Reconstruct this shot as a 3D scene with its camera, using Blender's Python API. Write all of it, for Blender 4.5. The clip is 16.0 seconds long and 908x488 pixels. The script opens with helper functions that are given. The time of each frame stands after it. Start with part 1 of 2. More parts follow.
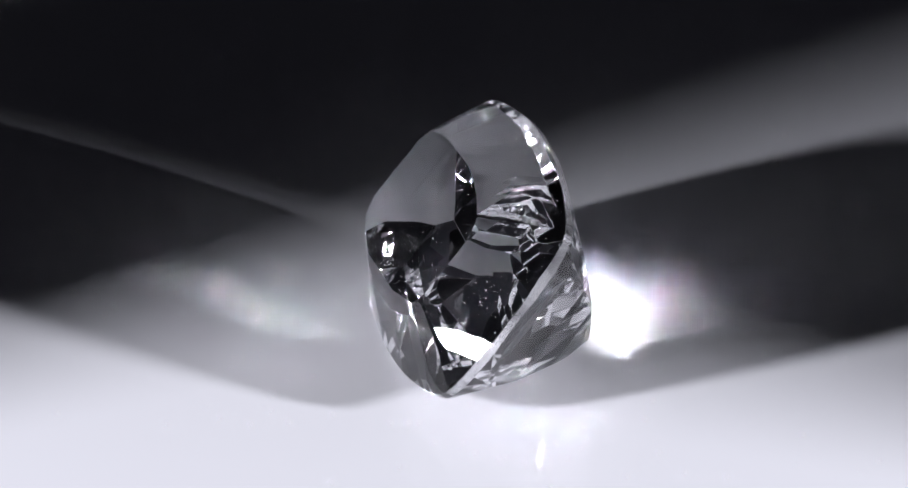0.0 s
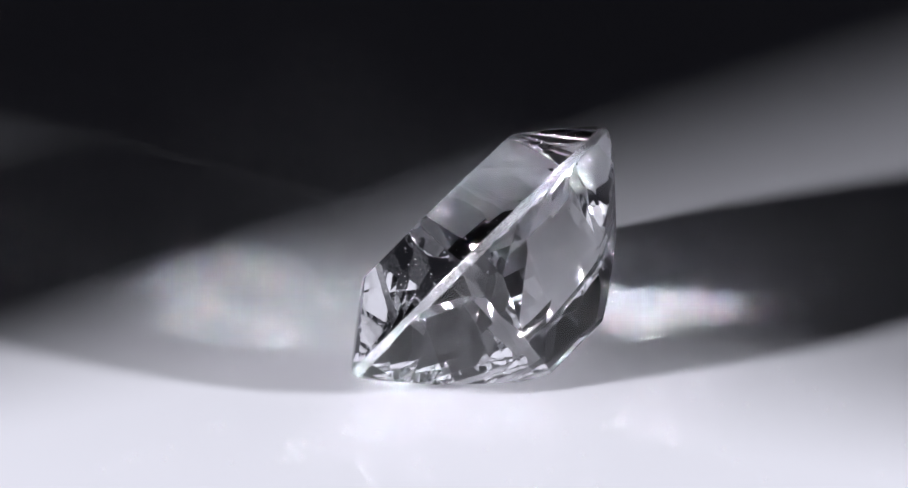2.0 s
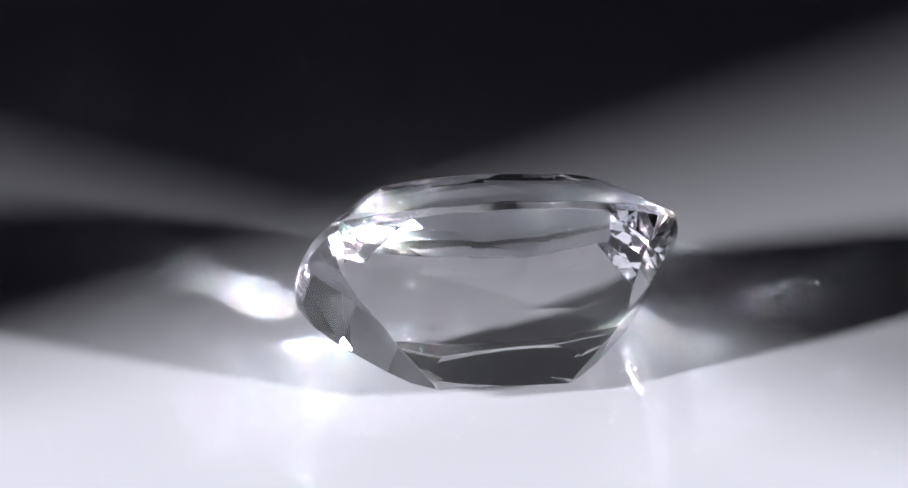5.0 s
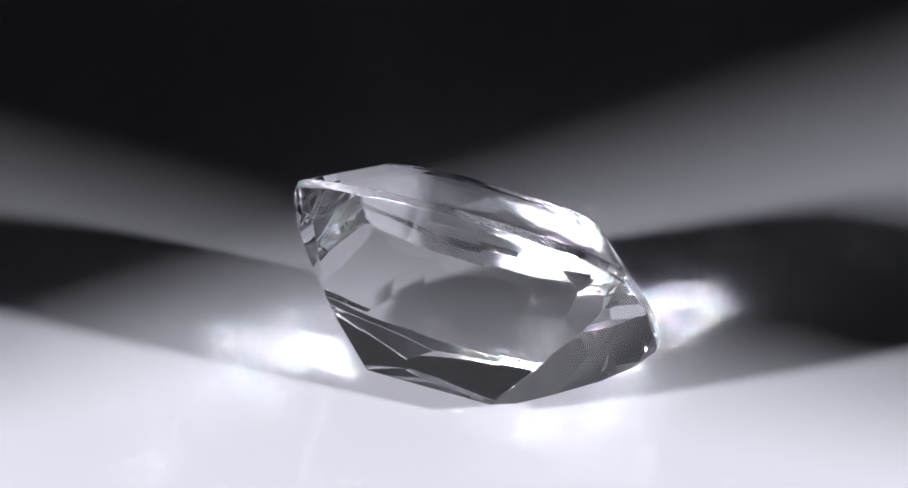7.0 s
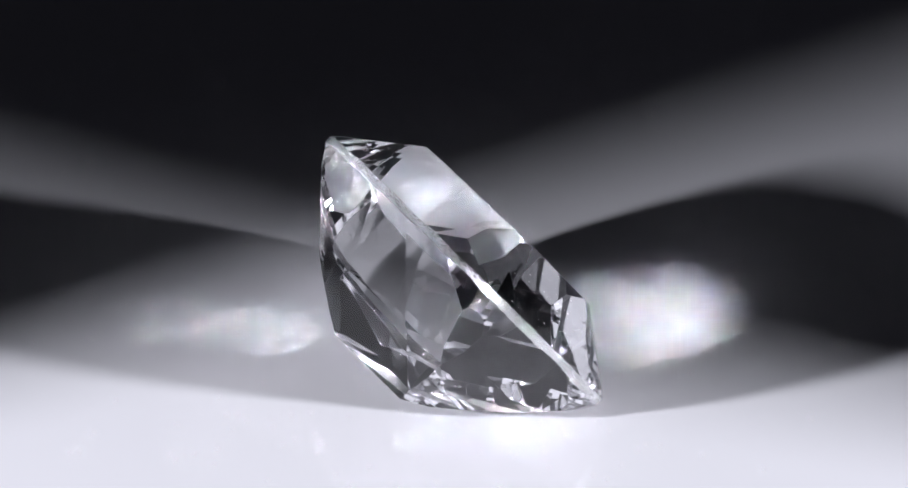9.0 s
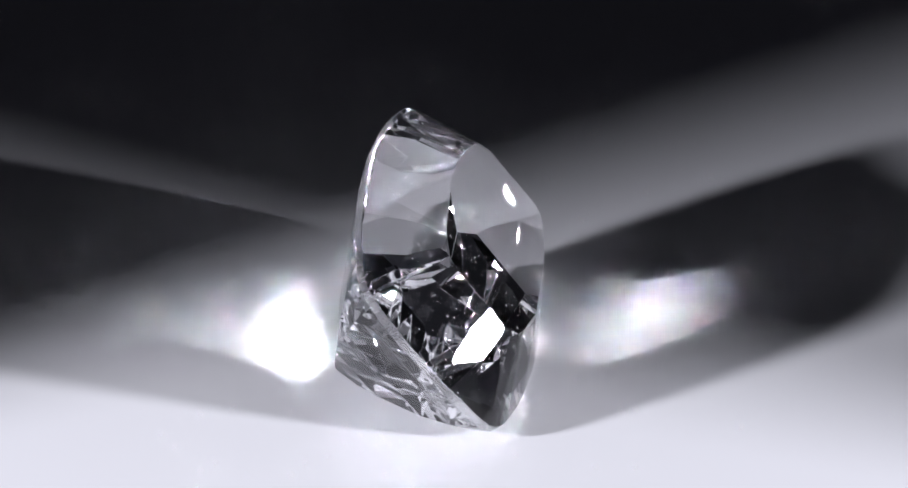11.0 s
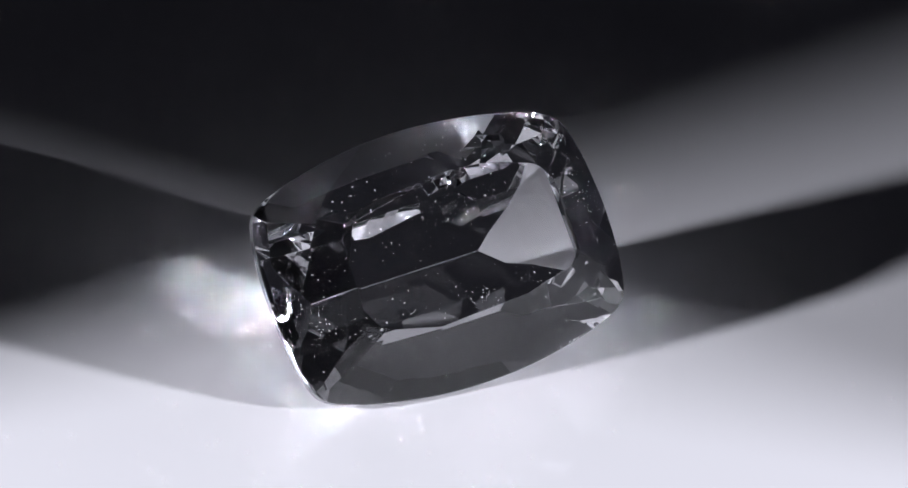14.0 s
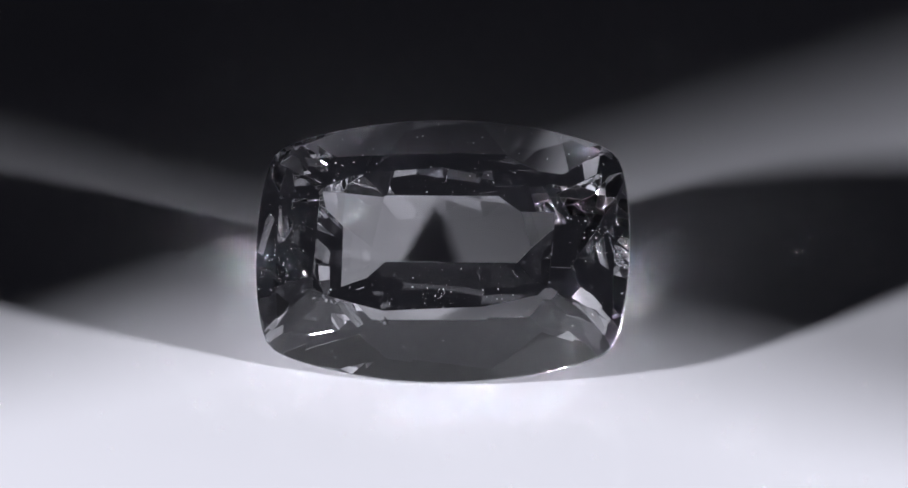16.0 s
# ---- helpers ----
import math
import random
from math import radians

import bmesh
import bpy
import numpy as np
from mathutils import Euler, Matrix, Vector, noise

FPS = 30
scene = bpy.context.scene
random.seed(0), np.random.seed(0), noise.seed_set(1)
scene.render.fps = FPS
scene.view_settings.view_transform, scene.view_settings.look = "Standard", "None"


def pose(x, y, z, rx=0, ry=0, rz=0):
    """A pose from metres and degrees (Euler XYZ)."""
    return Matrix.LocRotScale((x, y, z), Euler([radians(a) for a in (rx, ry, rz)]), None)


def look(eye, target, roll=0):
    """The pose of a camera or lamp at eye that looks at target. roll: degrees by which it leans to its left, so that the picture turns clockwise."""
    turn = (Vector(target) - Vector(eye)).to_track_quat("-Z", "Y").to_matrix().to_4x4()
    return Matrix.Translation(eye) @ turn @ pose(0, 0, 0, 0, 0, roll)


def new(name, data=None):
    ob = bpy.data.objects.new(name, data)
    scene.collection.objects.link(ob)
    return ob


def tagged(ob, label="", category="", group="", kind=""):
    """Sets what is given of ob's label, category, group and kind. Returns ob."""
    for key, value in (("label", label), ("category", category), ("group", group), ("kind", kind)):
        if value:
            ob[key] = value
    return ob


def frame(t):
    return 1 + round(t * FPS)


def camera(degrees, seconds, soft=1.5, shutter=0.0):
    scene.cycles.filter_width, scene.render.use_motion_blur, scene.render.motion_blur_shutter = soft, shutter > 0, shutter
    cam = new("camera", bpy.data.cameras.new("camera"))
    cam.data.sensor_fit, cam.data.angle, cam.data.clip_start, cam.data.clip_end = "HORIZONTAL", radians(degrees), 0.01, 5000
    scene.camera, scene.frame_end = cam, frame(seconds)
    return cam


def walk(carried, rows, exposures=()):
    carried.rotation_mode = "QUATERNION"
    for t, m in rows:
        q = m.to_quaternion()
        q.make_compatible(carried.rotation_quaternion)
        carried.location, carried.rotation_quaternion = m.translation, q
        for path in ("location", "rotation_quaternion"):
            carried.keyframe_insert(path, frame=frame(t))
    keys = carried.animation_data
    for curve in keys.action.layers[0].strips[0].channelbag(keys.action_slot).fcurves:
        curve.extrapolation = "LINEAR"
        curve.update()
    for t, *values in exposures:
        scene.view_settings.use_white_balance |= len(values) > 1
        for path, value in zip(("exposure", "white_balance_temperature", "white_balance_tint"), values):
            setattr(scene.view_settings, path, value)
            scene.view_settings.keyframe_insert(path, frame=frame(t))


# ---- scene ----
# ---- camera: a still macro view, 0.3 m from the stone ----
MM = 0.001
ELEV = radians(28.31)
AIM = Vector((-0.32, 0.0, 4.05)) * MM
EYE = AIM + Vector((0, -math.cos(ELEV), math.sin(ELEV))) * 300 * MM
cam = camera(6.592, 16.0, soft=1.6)
walk(cam, [(0.0, look(EYE, AIM)), (16.0, look(EYE, AIM))])
scene.view_settings.exposure = 0.0
# the stone's bright refracted patches come out of the light itself, unblurred
scene.cycles.caustics_refractive = True
scene.cycles.caustics_reflective = True
scene.cycles.blur_glossy = 0.0
scene.cycles.sample_clamp_indirect = 0.0
# light runs many times to and fro inside the stone
scene.cycles.max_bounces = 24
scene.cycles.glossy_bounces = 24
scene.cycles.transmission_bounces = 24

# ---- light: two shaded lamps, low, in front on either side ----
world = bpy.data.worlds.new("world")
scene.world = world
world.use_nodes = True
world.node_tree.nodes["Background"].inputs["Color"].default_value = (0.56, 0.56, 0.74, 1)
world.node_tree.nodes["Background"].inputs["Strength"].default_value = 0.017


def lamp(name, azimuth, elevation, distance, aside, cone, blend, radius, power, color):
    """A spot lamp at a bearing from the stone (degrees, 0 to the right, -90 to the front), its beam's axis passing aside of the stone."""
    a, e = radians(azimuth), radians(elevation)
    eye = Vector((math.cos(a) * math.cos(e), math.sin(a) * math.cos(e), math.sin(e))) * distance
    data = bpy.data.lights.new(name, "SPOT")
    data.energy, data.color, data.shadow_soft_size = power, color, radius
    data.spot_size, data.spot_blend = radians(cone), blend
    ob = new(name, data)
    side = Vector((-math.sin(a), math.cos(a), 0)) * aside
    ob.matrix_world = look(eye, side + Vector((0, 0, 0.002)))
    return ob


COOL = (0.90, 0.90, 1.0)
lamp("lamp_left", 180 + 28.5, 20, 0.2, 0.02, 50, 0.3, 0.010, 2.5, COOL)
lamp("lamp_right", -24.5, 17, 0.2, -0.02, 50, 0.3, 0.010, 2.8, COOL)


# ---- materials ----
def material(name):
    m = bpy.data.materials.new(name)
    m.use_nodes = True
    nt = m.node_tree
    return m, nt, nt.nodes["Principled BSDF"]


def acrylic_material():
    m, nt, b = material("white_acrylic")
    b.inputs["Base Color"].default_value = (0.8, 0.8, 0.82, 1)
    b.inputs["Roughness"].default_value = 0.12
    b.inputs["IOR"].default_value = 1.49
    co = nt.nodes.new("ShaderNodeTexCoord")
    n1 = nt.nodes.new("ShaderNodeTexNoise")
    n1.inputs["Scale"].default_value = 150
    n1.inputs["Detail"].default_value = 3
    nt.links.new(co.outputs["Object"], n1.inputs["Vector"])
    r = nt.nodes.new("ShaderNodeMapRange")
    r.inputs["To Min"].default_value, r.inputs["To Max"].default_value = 0.035, 0.07
    nt.links.new(n1.outputs["Fac"], r.inputs["Value"])
    nt.links.new(r.outputs["Result"], b.inputs["Roughness"])
    return m


def crystal_material(name, ior=1.60):
    """Clear stone with a breath of dust and smears on its polish; their white also stands in for lens glare."""
    m = bpy.data.materials.new(name)
    m.use_nodes = True
    nt = m.node_tree
    nt.nodes.clear()
    out = nt.nodes.new("ShaderNodeOutputMaterial")
    g = nt.nodes.new("ShaderNodeBsdfGlass")
    g.inputs["Color"].default_value = (0.997, 0.997, 1.0, 1)
    g.inputs["Roughness"].default_value = 0.0
    g.inputs["IOR"].default_value = ior
    # pale veil over dark facets: dust, and glare put into the colour
    haze = nt.nodes.new("ShaderNodeBsdfDiffuse")
    haze.inputs["Color"].default_value = (0.8, 0.8, 0.8, 1)
    co = nt.nodes.new("ShaderNodeTexCoord")
    wide = nt.nodes.new("ShaderNodeTexNoise")
    wide.inputs["Scale"].default_value = 350
    wide.inputs["Detail"].default_value = 4
    fine = nt.nodes.new("ShaderNodeTexNoise")
    fine.inputs["Scale"].default_value = 6000
    fine.inputs["Detail"].default_value = 3
    for n in (wide, fine):
        nt.links.new(co.outputs["Object"], n.inputs["Vector"])
    both = nt.nodes.new("ShaderNodeMath")
    both.operation = "MULTIPLY"
    nt.links.new(wide.outputs["Fac"], both.inputs[0])
    nt.links.new(fine.outputs["Fac"], both.inputs[1])
    r = nt.nodes.new("ShaderNodeMapRange")
    r.inputs["From Min"].default_value, r.inputs["From Max"].default_value = 0.12, 0.42
    r.inputs["To Min"].default_value, r.inputs["To Max"].default_value = 0.0, 0.0018
    nt.links.new(both.outputs["Value"], r.inputs["Value"])
    mix = nt.nodes.new("ShaderNodeMixShader")
    nt.links.new(r.outputs["Result"], mix.inputs["Fac"])
    nt.links.new(g.outputs["BSDF"], mix.inputs[1])
    nt.links.new(haze.outputs["BSDF"], mix.inputs[2])
    nt.links.new(mix.outputs["Shader"], out.inputs["Surface"])
    return m


def bruted_material():
    """The ground edge of the stone: frosted, with fine cross lines."""
    m, nt, b = material("bruted_crystal")
    b.inputs["Base Color"].default_value = (0.96, 0.96, 0.97, 1)
    b.inputs["Transmission Weight"].default_value = 0.55
    b.inputs["IOR"].default_value = 1.60
    co = nt.nodes.new("ShaderNodeTexCoord")
    n1 = nt.nodes.new("ShaderNodeTexNoise")
    n1.inputs["Scale"].default_value = 900
    n2 = nt.nodes.new("ShaderNodeTexNoise")
    n2.inputs["Scale"].default_value = 9000
    for n in (n1, n2):
        nt.links.new(co.outputs["Object"], n.inputs["Vector"])
    r = nt.nodes.new("ShaderNodeMapRange")
    r.inputs["To Min"].default_value, r.inputs["To Max"].default_value = 0.01, 0.14
    nt.links.new(n1.outputs["Fac"], r.inputs["Value"])
    nt.links.new(r.outputs["Result"], b.inputs["Roughness"])
    clear = nt.nodes.new("ShaderNodeMapRange")
    clear.inputs["From Min"].default_value, clear.inputs["From Max"].default_value = 0.4, 0.6
    clear.inputs["To Min"].default_value, clear.inputs["To Max"].default_value = 0.8, 1.0
    n3 = nt.nodes.new("ShaderNodeTexNoise")
    n3.inputs["Scale"].default_value = 420
    n3.inputs["Detail"].default_value = 5
    nt.links.new(co.outputs["Object"], n3.inputs["Vector"])
    nt.links.new(n3.outputs["Fac"], clear.inputs["Value"])
    nt.links.new(clear.outputs["Result"], b.inputs["Transmission Weight"])
    bump = nt.nodes.new("ShaderNodeBump")
    bump.inputs["Strength"].default_value = 0.5
    bump.inputs["Distance"].default_value = 0.00003
    nt.links.new(n2.outputs["Fac"], bump.inputs["Height"])
    nt.links.new(bump.outputs["Normal"], b.inputs["Normal"])
    return m


def dust_material():
    m, nt, b = material("pale_dust")
    b.inputs["Roughness"].default_value = 0.8
    n = nt.nodes.new("ShaderNodeTexNoise")
    n.inputs["Scale"].default_value = 3000
    ramp = nt.nodes.new("ShaderNodeValToRGB")
    ramp.color_ramp.elements[0].color = (0.5, 0.5, 0.5, 1)
    ramp.color_ramp.elements[1].color = (0.85, 0.85, 0.85, 1)
    nt.links.new(n.outputs["Fac"], ramp.inputs["Fac"])
    nt.links.new(ramp.outputs["Color"], b.inputs["Base Color"])
    return m


def black_material():
    m, nt, b = material("black_velvet")
    b.inputs["Base Color"].default_value = (0.004, 0.004, 0.005, 1)
    b.inputs["Roughness"].default_value = 0.9
    b.inputs["Specular IOR Level"].default_value = 0.03
    n = nt.nodes.new("ShaderNodeTexNoise")
    n.inputs["Scale"].default_value = 900
    r = nt.nodes.new("ShaderNodeMapRange")
    r.inputs["To Min"].default_value, r.inputs["To Max"].default_value = 0.8, 1.0
    nt.links.new(n.outputs["Fac"], r.inputs["Value"])
    nt.links.new(r.outputs["Result"], b.inputs["Roughness"])
    return m


ACRYLIC = acrylic_material()
CRYSTAL = crystal_material("clear_crystal")
BRUTED = bruted_material()
DUST = dust_material()
VELVET = black_material()


def mesh_of(name, verts, faces, mat):
    me = bpy.data.meshes.new(name)
    me.from_pydata([tuple(v) for v in verts], [], faces)
    me.materials.append(mat)
    me.validate()
    return me


# ---- the setting ----
def slab(name, x0, x1, y0, y1, z0, z1, mat, label, category):
    v = [(x, y, z) for z in (z0, z1) for y in (y0, y1) for x in (x0, x1)]
    f = [(0, 2, 3, 1), (4, 5, 7, 6), (0, 1, 5, 4), (2, 6, 7, 3), (0, 4, 6, 2), (1, 3, 7, 5)]
    return tagged(new(name, mesh_of(name, v, f, mat)), label, category, kind="structure")


FLOOR_Z = -0.000660
slab("floor", -0.5, 0.5, -0.5, 0.5, FLOOR_Z - 0.006, FLOOR_Z, ACRYLIC, "glossy white acrylic sheet under the stone", "tabletop")
slab("wall_north", -0.5, 0.5, 0.5, 0.52, FLOOR_Z - 0.006, 0.6, VELVET, "black velvet backdrop behind the white sheet", "backdrop")


def screen(name, edge, lean):
    """An added black card that cuts a lamp's beam off behind the stone, out of view. edge: its upright edge; lean:
    bearing from edge to lamp.
    """
    d = Vector((math.cos(radians(lean)), math.sin(radians(lean)), 0))
    n = Vector((-d.y, d.x, 0)) * (1 if d.x > 0 else -1)
    v = []
    for z in (FLOOR_Z, 0.12):
        for s, p in ((0, 0), (0, 0.10), (0.002, 0.10), (0.002, 0)):
            v.append(Vector(edge) * MM + d * s + n * p + Vector((0, 0, z)))
    f = [(0, 1, 2, 3), (7, 6, 5, 4), (0, 4, 5, 1), (1, 5, 6, 2), (2, 6, 7, 3), (3, 7, 4, 0)]
    return tagged(new(name, mesh_of(name, v, f, VELVET)), "unseen matt black card added to cut off a lamp's beam", "wall", kind="structure")


# no walls: unseen flags added to shape the light behind the stone
screen("unseen_flag_west", (-65.2, -29.9, 0), 210.5)
screen("unseen_flag_east", (68.2, -29.3, 0), -25.8)


# ---- the gemstone: facets cut as planes, sizes in millimetres ----
# its own axes: x along the stone, y across it, z out of the table
LENGTH_AXIS = Vector((0.98938, -0.13111, 0.06269))
WIDTH_AXIS = Vector((0.03298, 0.62269, 0.78177))
TABLE_AXIS = Vector((-0.14153, -0.77141, 0.62040))
MIDDLE = Vector((-0.7512, 0.5200, 3.4540))
HALF_LONG, HALF_WIDE = 7.2, 5.08
CROWN_TOP, GIRDLE = 2.36, 0.14
KEEL_X, KEEL_Z = 2.56, -5.2


def cushion(count=720):
    """The girdle's outline: four bowed sides and rounded corners."""
    pts = []
    r_long, r_short = 19.5, 15.0
    for k in range(count):
        a = 2 * math.pi * k / count
        d = Vector((math.cos(a), math.sin(a)))
        # radius along d to the two families of bowed sides
        hits = []
        for c, r in (((0, HALF_WIDE - r_long), r_long), ((0, r_long - HALF_WIDE), r_long), ((HALF_LONG - r_short, 0), r_short), ((r_short - HALF_LONG, 0), r_short)):
            c = Vector(c)
            b = d.dot(c)
            hits.append(b + math.sqrt(b * b - c.dot(c) + r * r))
        s = sorted(hits)[:2]
        p = 22.0
        pts.append(d * (s[0] ** -p + s[1] ** -p) ** (-1 / p))
    return pts


OUTLINE = cushion()


def support(a):
    n = Vector((math.cos(radians(a)), math.sin(radians(a))))
    return max(p.dot(n) for p in OUTLINE)


def rim_bearings(count):
    """The way the outline faces at even steps round it."""
    run = [0.0]
    for k in range(len(OUTLINE)):
        run.append(run[-1] + (OUTLINE[(k + 1) % len(OUTLINE)] - OUTLINE[k]).length)
    made, k = [], 0
    for i in range(count):
        while run[k + 1] < run[-1] * (i + 0.37) / count:
            k += 1
        e = OUTLINE[(k + 1) % len(OUTLINE)] - OUTLINE[k]
        made.append(math.degrees(math.atan2(-e.x, e.y)))
    return made


def slope_at_girdle(a, slope, up, edge=GIRDLE):
    """A facet through the girdle's edge, facing a degrees round, falling by slope degrees from the girdle plane."""
    s, c = math.sin(radians(slope)), math.cos(radians(slope))
    n = Vector((math.cos(radians(a)) * s, math.sin(radians(a)) * s, c if up else -c))
    return n, support(a) * s + edge * c


def slope_through(a, slope, up, point):
    s, c = math.sin(radians(slope)), math.cos(radians(slope))
    n = Vector((math.cos(radians(a)) * s, math.sin(radians(a)) * s, c if up else -c))
    return n, n.dot(Vector(point))


def fourfold(a):
    return sorted({round(x % 360, 4) for x in (a, 180 - a, 180 + a, -a)})


def crystal_planes():
    rng = random.Random(294)
    planes = [("table", Vector((0, 0, 1)), CROWN_TOP)]
    for a in rim_bearings(92):
        planes.append(("girdle", Vector((math.cos(radians(a)), math.sin(radians(a)), 0)), support(a)))
    # the table's corners in one quarter, and the bearings of the main facets that run from each down to the girdle
    quarter = (((4.9, 0), (-5, 5)), ((4.7, 1.1), (15, 24)), ((4.15, 2.08), (36, 47, 58)), ((3.25, 2.43), (76.5,)), ((2.25, 2.67), (80.5,)), ((1.15, 2.83), (85,)), ((0, 2.88), (87.5, 92.5)))
    ring = [(Vector(p), ways) for p, ways in quarter]
    ring += [(Vector((-p.x, p.y)), [180 - a for a in ways]) for p, ways in reversed(ring[:-1])]
    ring += [(-p, [180 + a for a in ways]) for p, ways in ring[1:-1]]
    for i, (p, ways) in enumerate(ring):
        e = ring[(i + 1) % len(ring)][0] - p
        a = math.degrees(math.atan2(-e.x, e.y))
        planes.append(("crown", *slope_through(a, 28.2 + 1.48 * (i % 3), True, (p.x, p.y, CROWN_TOP))))
        for a in ways:
            run = support(a) - p.dot(Vector((math.cos(radians(a)), math.sin(radians(a)))))
            slope = math.degrees(math.atan2(CROWN_TOP - GIRDLE, run)) + rng.uniform(-1.21, 0.726) - 1.17
            planes.append(("crown", *slope_through(a + rng.uniform(-1, 1), slope, True, (p.x, p.y, CROWN_TOP))))
    # the tall facets that stand on the girdle between the mains
    for a0, slope in ((3, 44), (12, 45), (22, 43.5), (32, 43), (46, 42.5), (58, 43.5), (69, 46.5), (77.5, 46.5), (86, 46)):
        for k, a in enumerate(fourfold(a0)):
            planes.append(("crown", *slope_at_girdle(a + rng.uniform(-1.2, 1.2), slope + rng.uniform(-2.65, 2.65) - 3.06, True)))
    # pavilion: the long sides step down to the keel, the ends too
    # the stone rests flat on the long facet at 265.4 degrees
    planes.append(("pavilion", *slope_at_girdle(90, 47.0, False)))
    planes.append(("pavilion", *slope_at_girdle(265.41, 51.66, False)))
    planes.append(("pavilion", *slope_through(90, 42.2, False, (0, 0, KEEL_Z))))
    planes.append(("pavilion", *slope_through(270, 38.1, False, (0, 0, KEEL_Z))))
    for a, x, slope in ((250, -3.1, 46.5), (290, 3.2, 47)):
        planes.append(("pavilion", *slope_through(a, slope, False, (x, -1.3, KEEL_Z + 1.087))))
    for a, x, slope in ((82, 2.9, 43.6), (99, -2.8, 44)):
        planes.append(("pavilion", *slope_through(a, slope, False, (x, 1.3, KEEL_Z + 1.179))))
    for a, slope in ((83, 48.2), (97, 48.8), (75, 57), (105, 58), (258, 57), (282, 58.5), (253, 64), (287, 64)):
        planes.append(("pavilion", *slope_at_girdle(a, slope, False)))
    for a in (0, 180):
        sx = 1 if a == 0 else -1
        planes.append(("pavilion", *slope_through(a, 53.6, False, (sx * 7.12, 0, -0.24))))
        planes.append(("pavilion", *slope_through(a, 47, False, (sx * 3.7, 0, KEEL_Z + 0.86))))
        planes.append(("pavilion", *slope_through(a, 40, False, (sx * KEEL_X, 0, KEEL_Z))))
    # a small kite on each corner ridge, half way down
    for k, a in enumerate(fourfold(52)):
        sx, sy = (1 if math.cos(radians(a)) > 0 else -1), (1 if math.sin(radians(a)) > 0 else -1)
        planes.append(("pavilion", *slope_through(a, 47 + 0.6 * k, False, (sx * 4.2, sy * 2.25, -3.22))))
    for a0, slope in ((7, 62), (15, 62), (22, 61), (30, 58.5), (38, 57), (46, 56), (55, 56), (64, 57.5)):
        for k, a in enumerate(fourfold(a0)):
            planes.append(("pavilion", *slope_at_girdle(a + rng.uniform(-1.5, 1.5), slope + rng.uniform(-1, 1), False, 0.2)))
    return planes


def facets(planes):
    """Cuts each plane's polygon by all the others."""
    made = []
    ns = np.array([tuple(n) for _, n, _ in planes], dtype=float)
    size = np.linalg.norm(ns, axis=1)
    ns, ds = ns / size[:, None], np.array([float(d) for _, _, d in planes]) / size
    for i, (kind, _, _) in enumerate(planes):
        n = ns[i]
        u = np.cross(n, (0.31, 0.57, 0.76))
        u /= np.linalg.norm(u)
        v = np.cross(n, u)
        poly = np.array([n * ds[i] + (u * x + v * y) * 40 for x, y in ((-1, -1), (1, -1), (1, 1), (-1, 1))])
        for j in range(len(planes)):
            if i == j or not len(poly):
                continue
            side = poly @ ns[j] - ds[j]
            if side.max() <= 1e-9:
                continue
            cut = []
            for k in range(len(poly)):
                p, q, a, b = poly[k], poly[(k + 1) % len(poly)], side[k], side[(k + 1) % len(poly)]
                if a <= 1e-9:
                    cut.append(p)
                if (a < -1e-9 and b > 1e-9) or (a > 1e-9 and b < -1e-9):
                    cut.append(p + (q - p) * (a / (a - b)))
            poly = np.array(cut)
        if len(poly) >= 3:
            made.append((kind, poly, n))
    return made


def ground_edges(planes, width=0.016):
    """The stone's planes with a fine worn chamfer along every longer edge."""
    made = facets(planes)
    seen = {}
    for i, (kind, poly, n) in enumerate(made):
        for k in range(len(poly)):
            p, q = poly[k], poly[(k + 1) % len(poly)]
            if np.linalg.norm(p - q) > 0.2:
                seen.setdefault(tuple(np.round((p + q) / 2, 3) + 0.0), []).append((i, p))
    extra = []
    for pair in seen.values():
        if len(pair) != 2:
            continue
        (i, p), (j, _) = pair
        if made[i][0] == made[j][0] == "girdle":
            continue
        a, b = made[i][2], made[j][2]
        m = (a + b) / np.linalg.norm(a + b)
        turn = math.acos(max(-1.0, min(1.0, float(a @ b))))
        if turn > 0.03:
            rim = "girdle" in (made[i][0], made[j][0])
            kind = "girdle" if rim else made[j][0] if made[i][0] == "table" else made[i][0]
            extra.append((kind, m, float(m @ p) - width * (2 if rim else 1) / 2 * math.tan(turn / 2)))
    return [(kind, [Vector(p) for p in poly]) for kind, poly, _ in facets(list(planes) + extra)]


def placed(p):
    return (LENGTH_AXIS * p.x + WIDTH_AXIS * p.y + TABLE_AXIS * p.z + MIDDLE) * MM


def part(name, bm, mat, parent, label=""):
    me = bpy.data.meshes.new(name)
    bm.to_mesh(me)
    bm.free()
    me.materials.append(mat)
    ob = new(name, me)
    ob.parent = parent
    return tagged(ob, label)


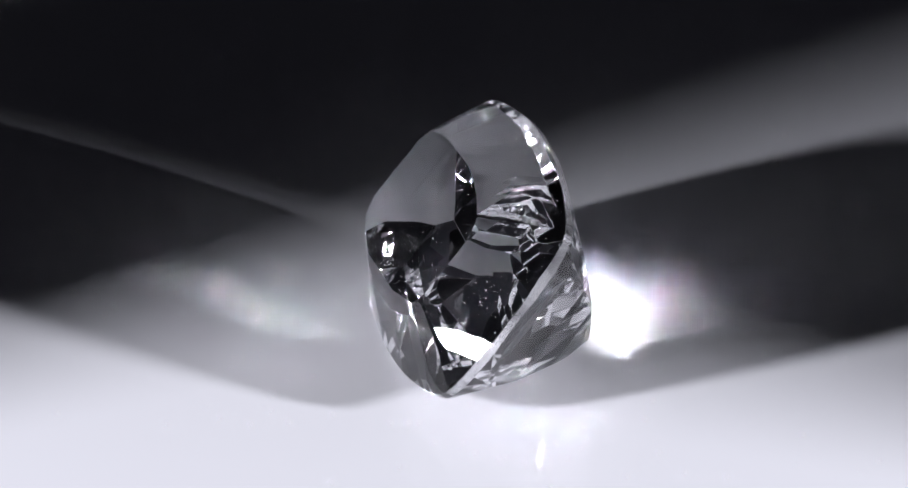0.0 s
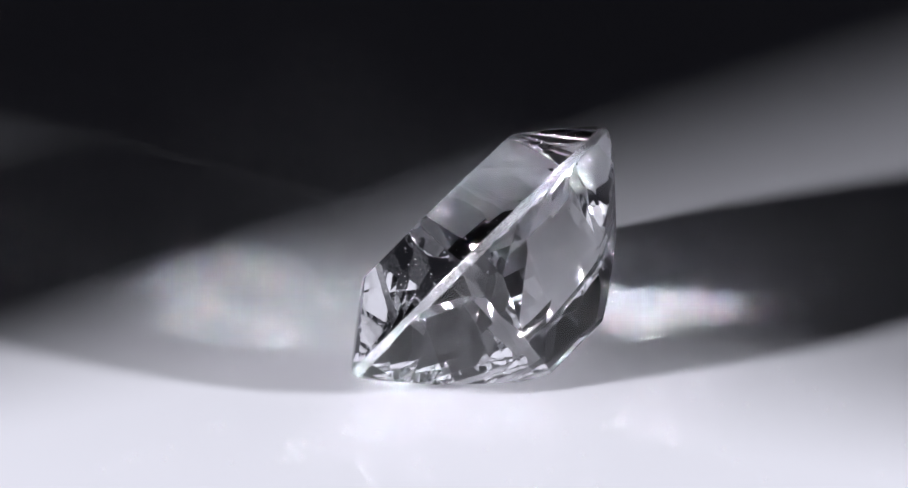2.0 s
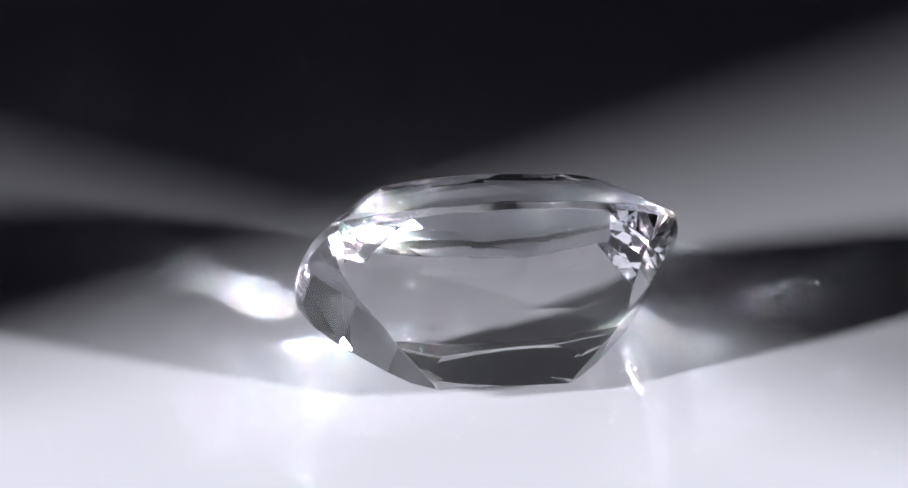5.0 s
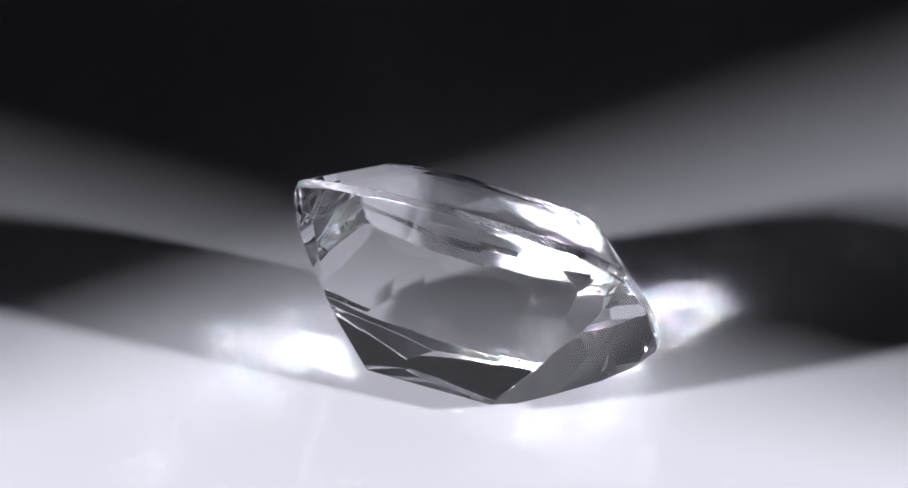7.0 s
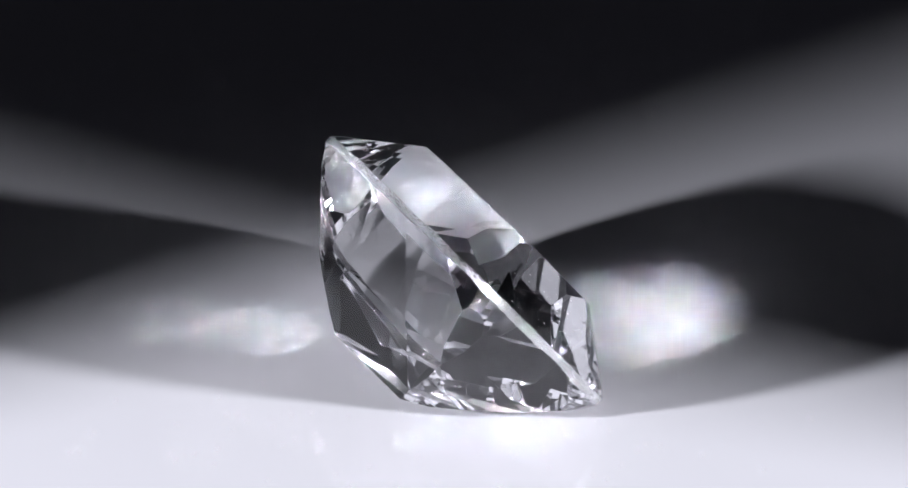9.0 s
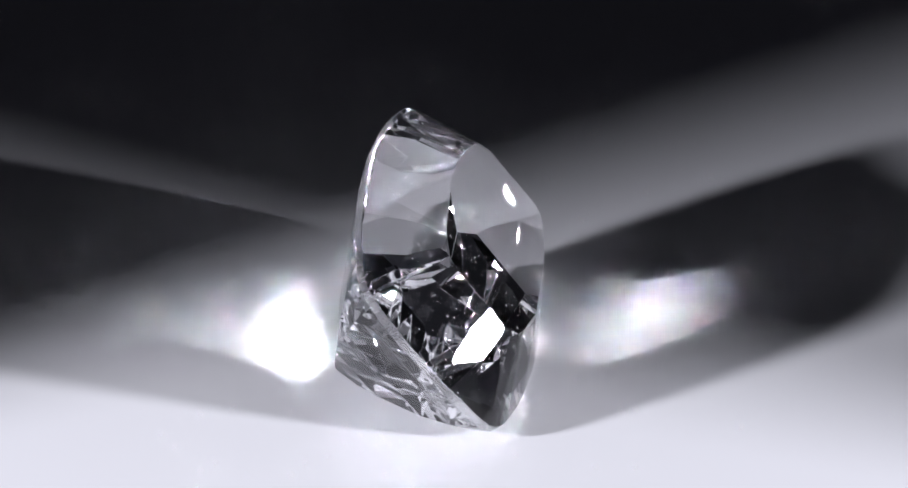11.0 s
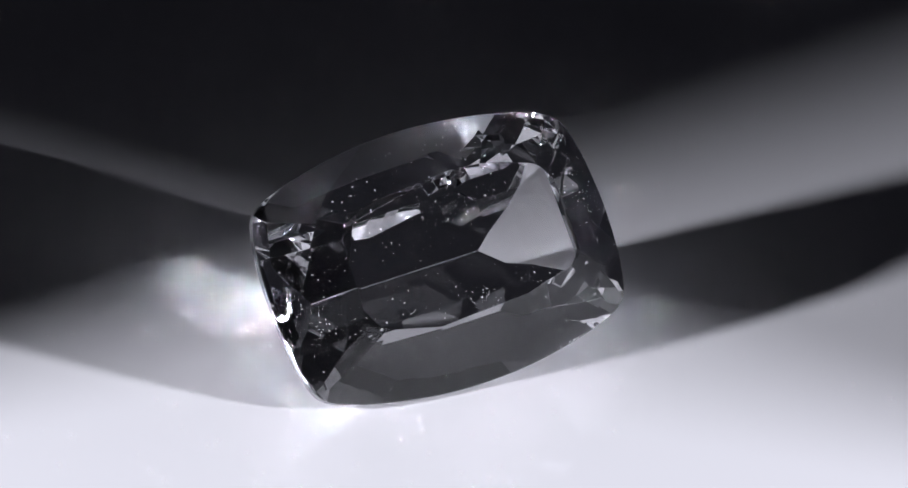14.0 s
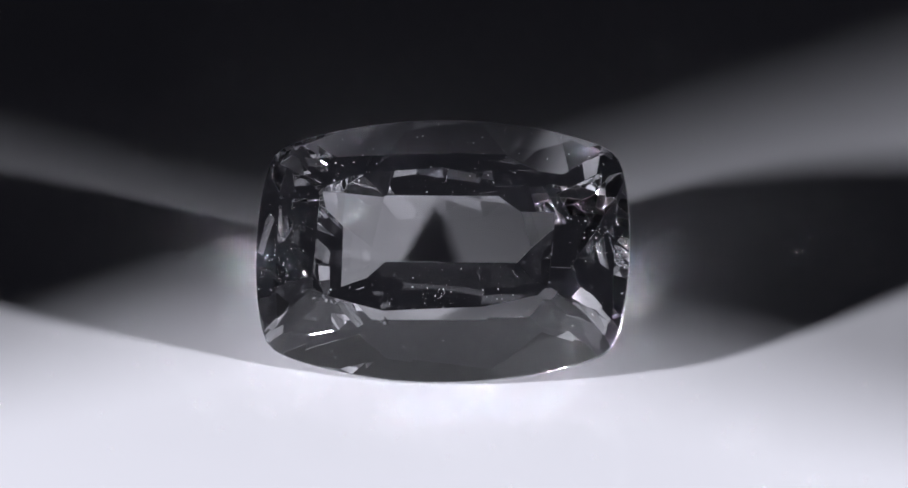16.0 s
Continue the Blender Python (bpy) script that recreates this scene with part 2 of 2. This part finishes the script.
def gemstone():
    stone = new("gemstone")
    tagged(stone, "clear colourless cushion-cut gemstone lying tilted on its pavilion", "gemstone")
    cut = ground_edges(crystal_planes())
    for kind, mat, label in (("table", CRYSTAL, "flat polished table facet"), ("crown", CRYSTAL, "polished facets round the table"),
                             ("girdle", BRUTED, "thin frosted girdle edge"), ("pavilion", CRYSTAL, "long polished facets that meet in a keel")):
        bm = bmesh.new()
        for k, poly in cut:
            if k == kind:
                vs = [bm.verts.new(placed(p)) for p in poly]
                bm.faces.new(vs)
        bmesh.ops.remove_doubles(bm, verts=bm.verts, dist=2e-6)
        part(kind, bm, mat, stone, label)
    dust(stone, [poly for k, poly in cut if k in ("table", "crown")])
    return stone


def dust(stone, polys):
    """Fine specks lying on the table and crown, thicker in a few places."""
    rng = random.Random(5)
    tris = [(p[0], p[i], p[i + 1]) for p in polys for i in range(1, len(p) - 1)]
    sizes = [(b - a).cross(c - a).length for a, b, c in tris]
    heaps = [Vector((-2.6, -3.1, 1.9)), Vector((4.3, -2.8, 1.9)), Vector((2.6, -1.6, 2.08)), Vector((0.2, -2.2, 2.08)), Vector((6.3, 0.3, 1.0)), Vector((2.4, -2.7, 2.0)), Vector((3.2, -3.9, 1.2)), Vector((1.7, -3.7, 1.4)), Vector((-6.2, -1.0, 1.2)), Vector((-4.6, -2.9, 1.6))]
    bm = bmesh.new()
    made = 0
    while made < 900:
        a, b, c = rng.choices(tris, sizes)[0]
        u, w = rng.random(), rng.random()
        if u + w > 1:
            u, w = 1 - u, 1 - w
        p = a + (b - a) * u + (c - a) * w
        near = min((p - h).length for h in heaps)
        if rng.random() > 0.10 + 0.9 * math.exp(-(near / 0.85) ** 2):
            continue
        n = (b - a).cross(c - a).normalized()
        r = 0.006 + 0.026 * rng.random() ** 3
        t = n.orthogonal().normalized()
        s = n.cross(t)
        ring = [bm.verts.new(placed(p + n * 0.003 + (t * math.cos(k * 1.26) + s * math.sin(k * 1.26)) * r * rng.uniform(0.6, 1.2))) for k in range(5)]
        top, low = bm.verts.new(placed(p + n * (0.003 + r * 0.8))), bm.verts.new(placed(p + n * 0.001))
        for k in range(5):
            bm.faces.new((ring[k], ring[(k + 1) % 5], top))
            bm.faces.new((ring[(k + 1) % 5], ring[k], low))
        made += 1
    on = CROWN_TOP
    for a, b, bow in (((0.3, 2.2, on), (0.4, 2.5, on), 0.05), ((-2.9, -1.9, on), (-2.6, -1.8, on), 0.04), ((0.3, -2.2, on), (0.5, -2.0, on), 0.02), ((-0.2, 1.0, on), (-0.05, 1.1, on), 0.03)):
        a, b = Vector(a), Vector(b)
        side = (b - a).cross(Vector((0, 0, 1))).normalized()
        line = [a.lerp(b, k / 8) + side * bow * math.sin(math.pi * k / 8) for k in range(9)]
        rings = [[bm.verts.new(placed(p + side * 0.005 * math.cos(q * 2.094) + Vector((0, 0, 0.010 + 0.005 * math.sin(q * 2.094))))) for q in range(3)] for p in line]
        for u, w in zip(rings, rings[1:]):
            for q in range(3):
                bm.faces.new((u[q], u[(q + 1) % 3], w[(q + 1) % 3], w[q]))
    tagged(part("dust", bm, DUST, stone, "fine pale dust specks and lint on the polished facets"), kind="stuff")


STONE = gemstone()

# ---- the stone turns steadily on the spot, clockwise from above ----
TURN = 18.146


def motions():
    walk(STONE, [(t * 0.5, pose(0, 0, 0, 0, 0, TURN * (16 - t * 0.5))) for t in range(33)])


motions()
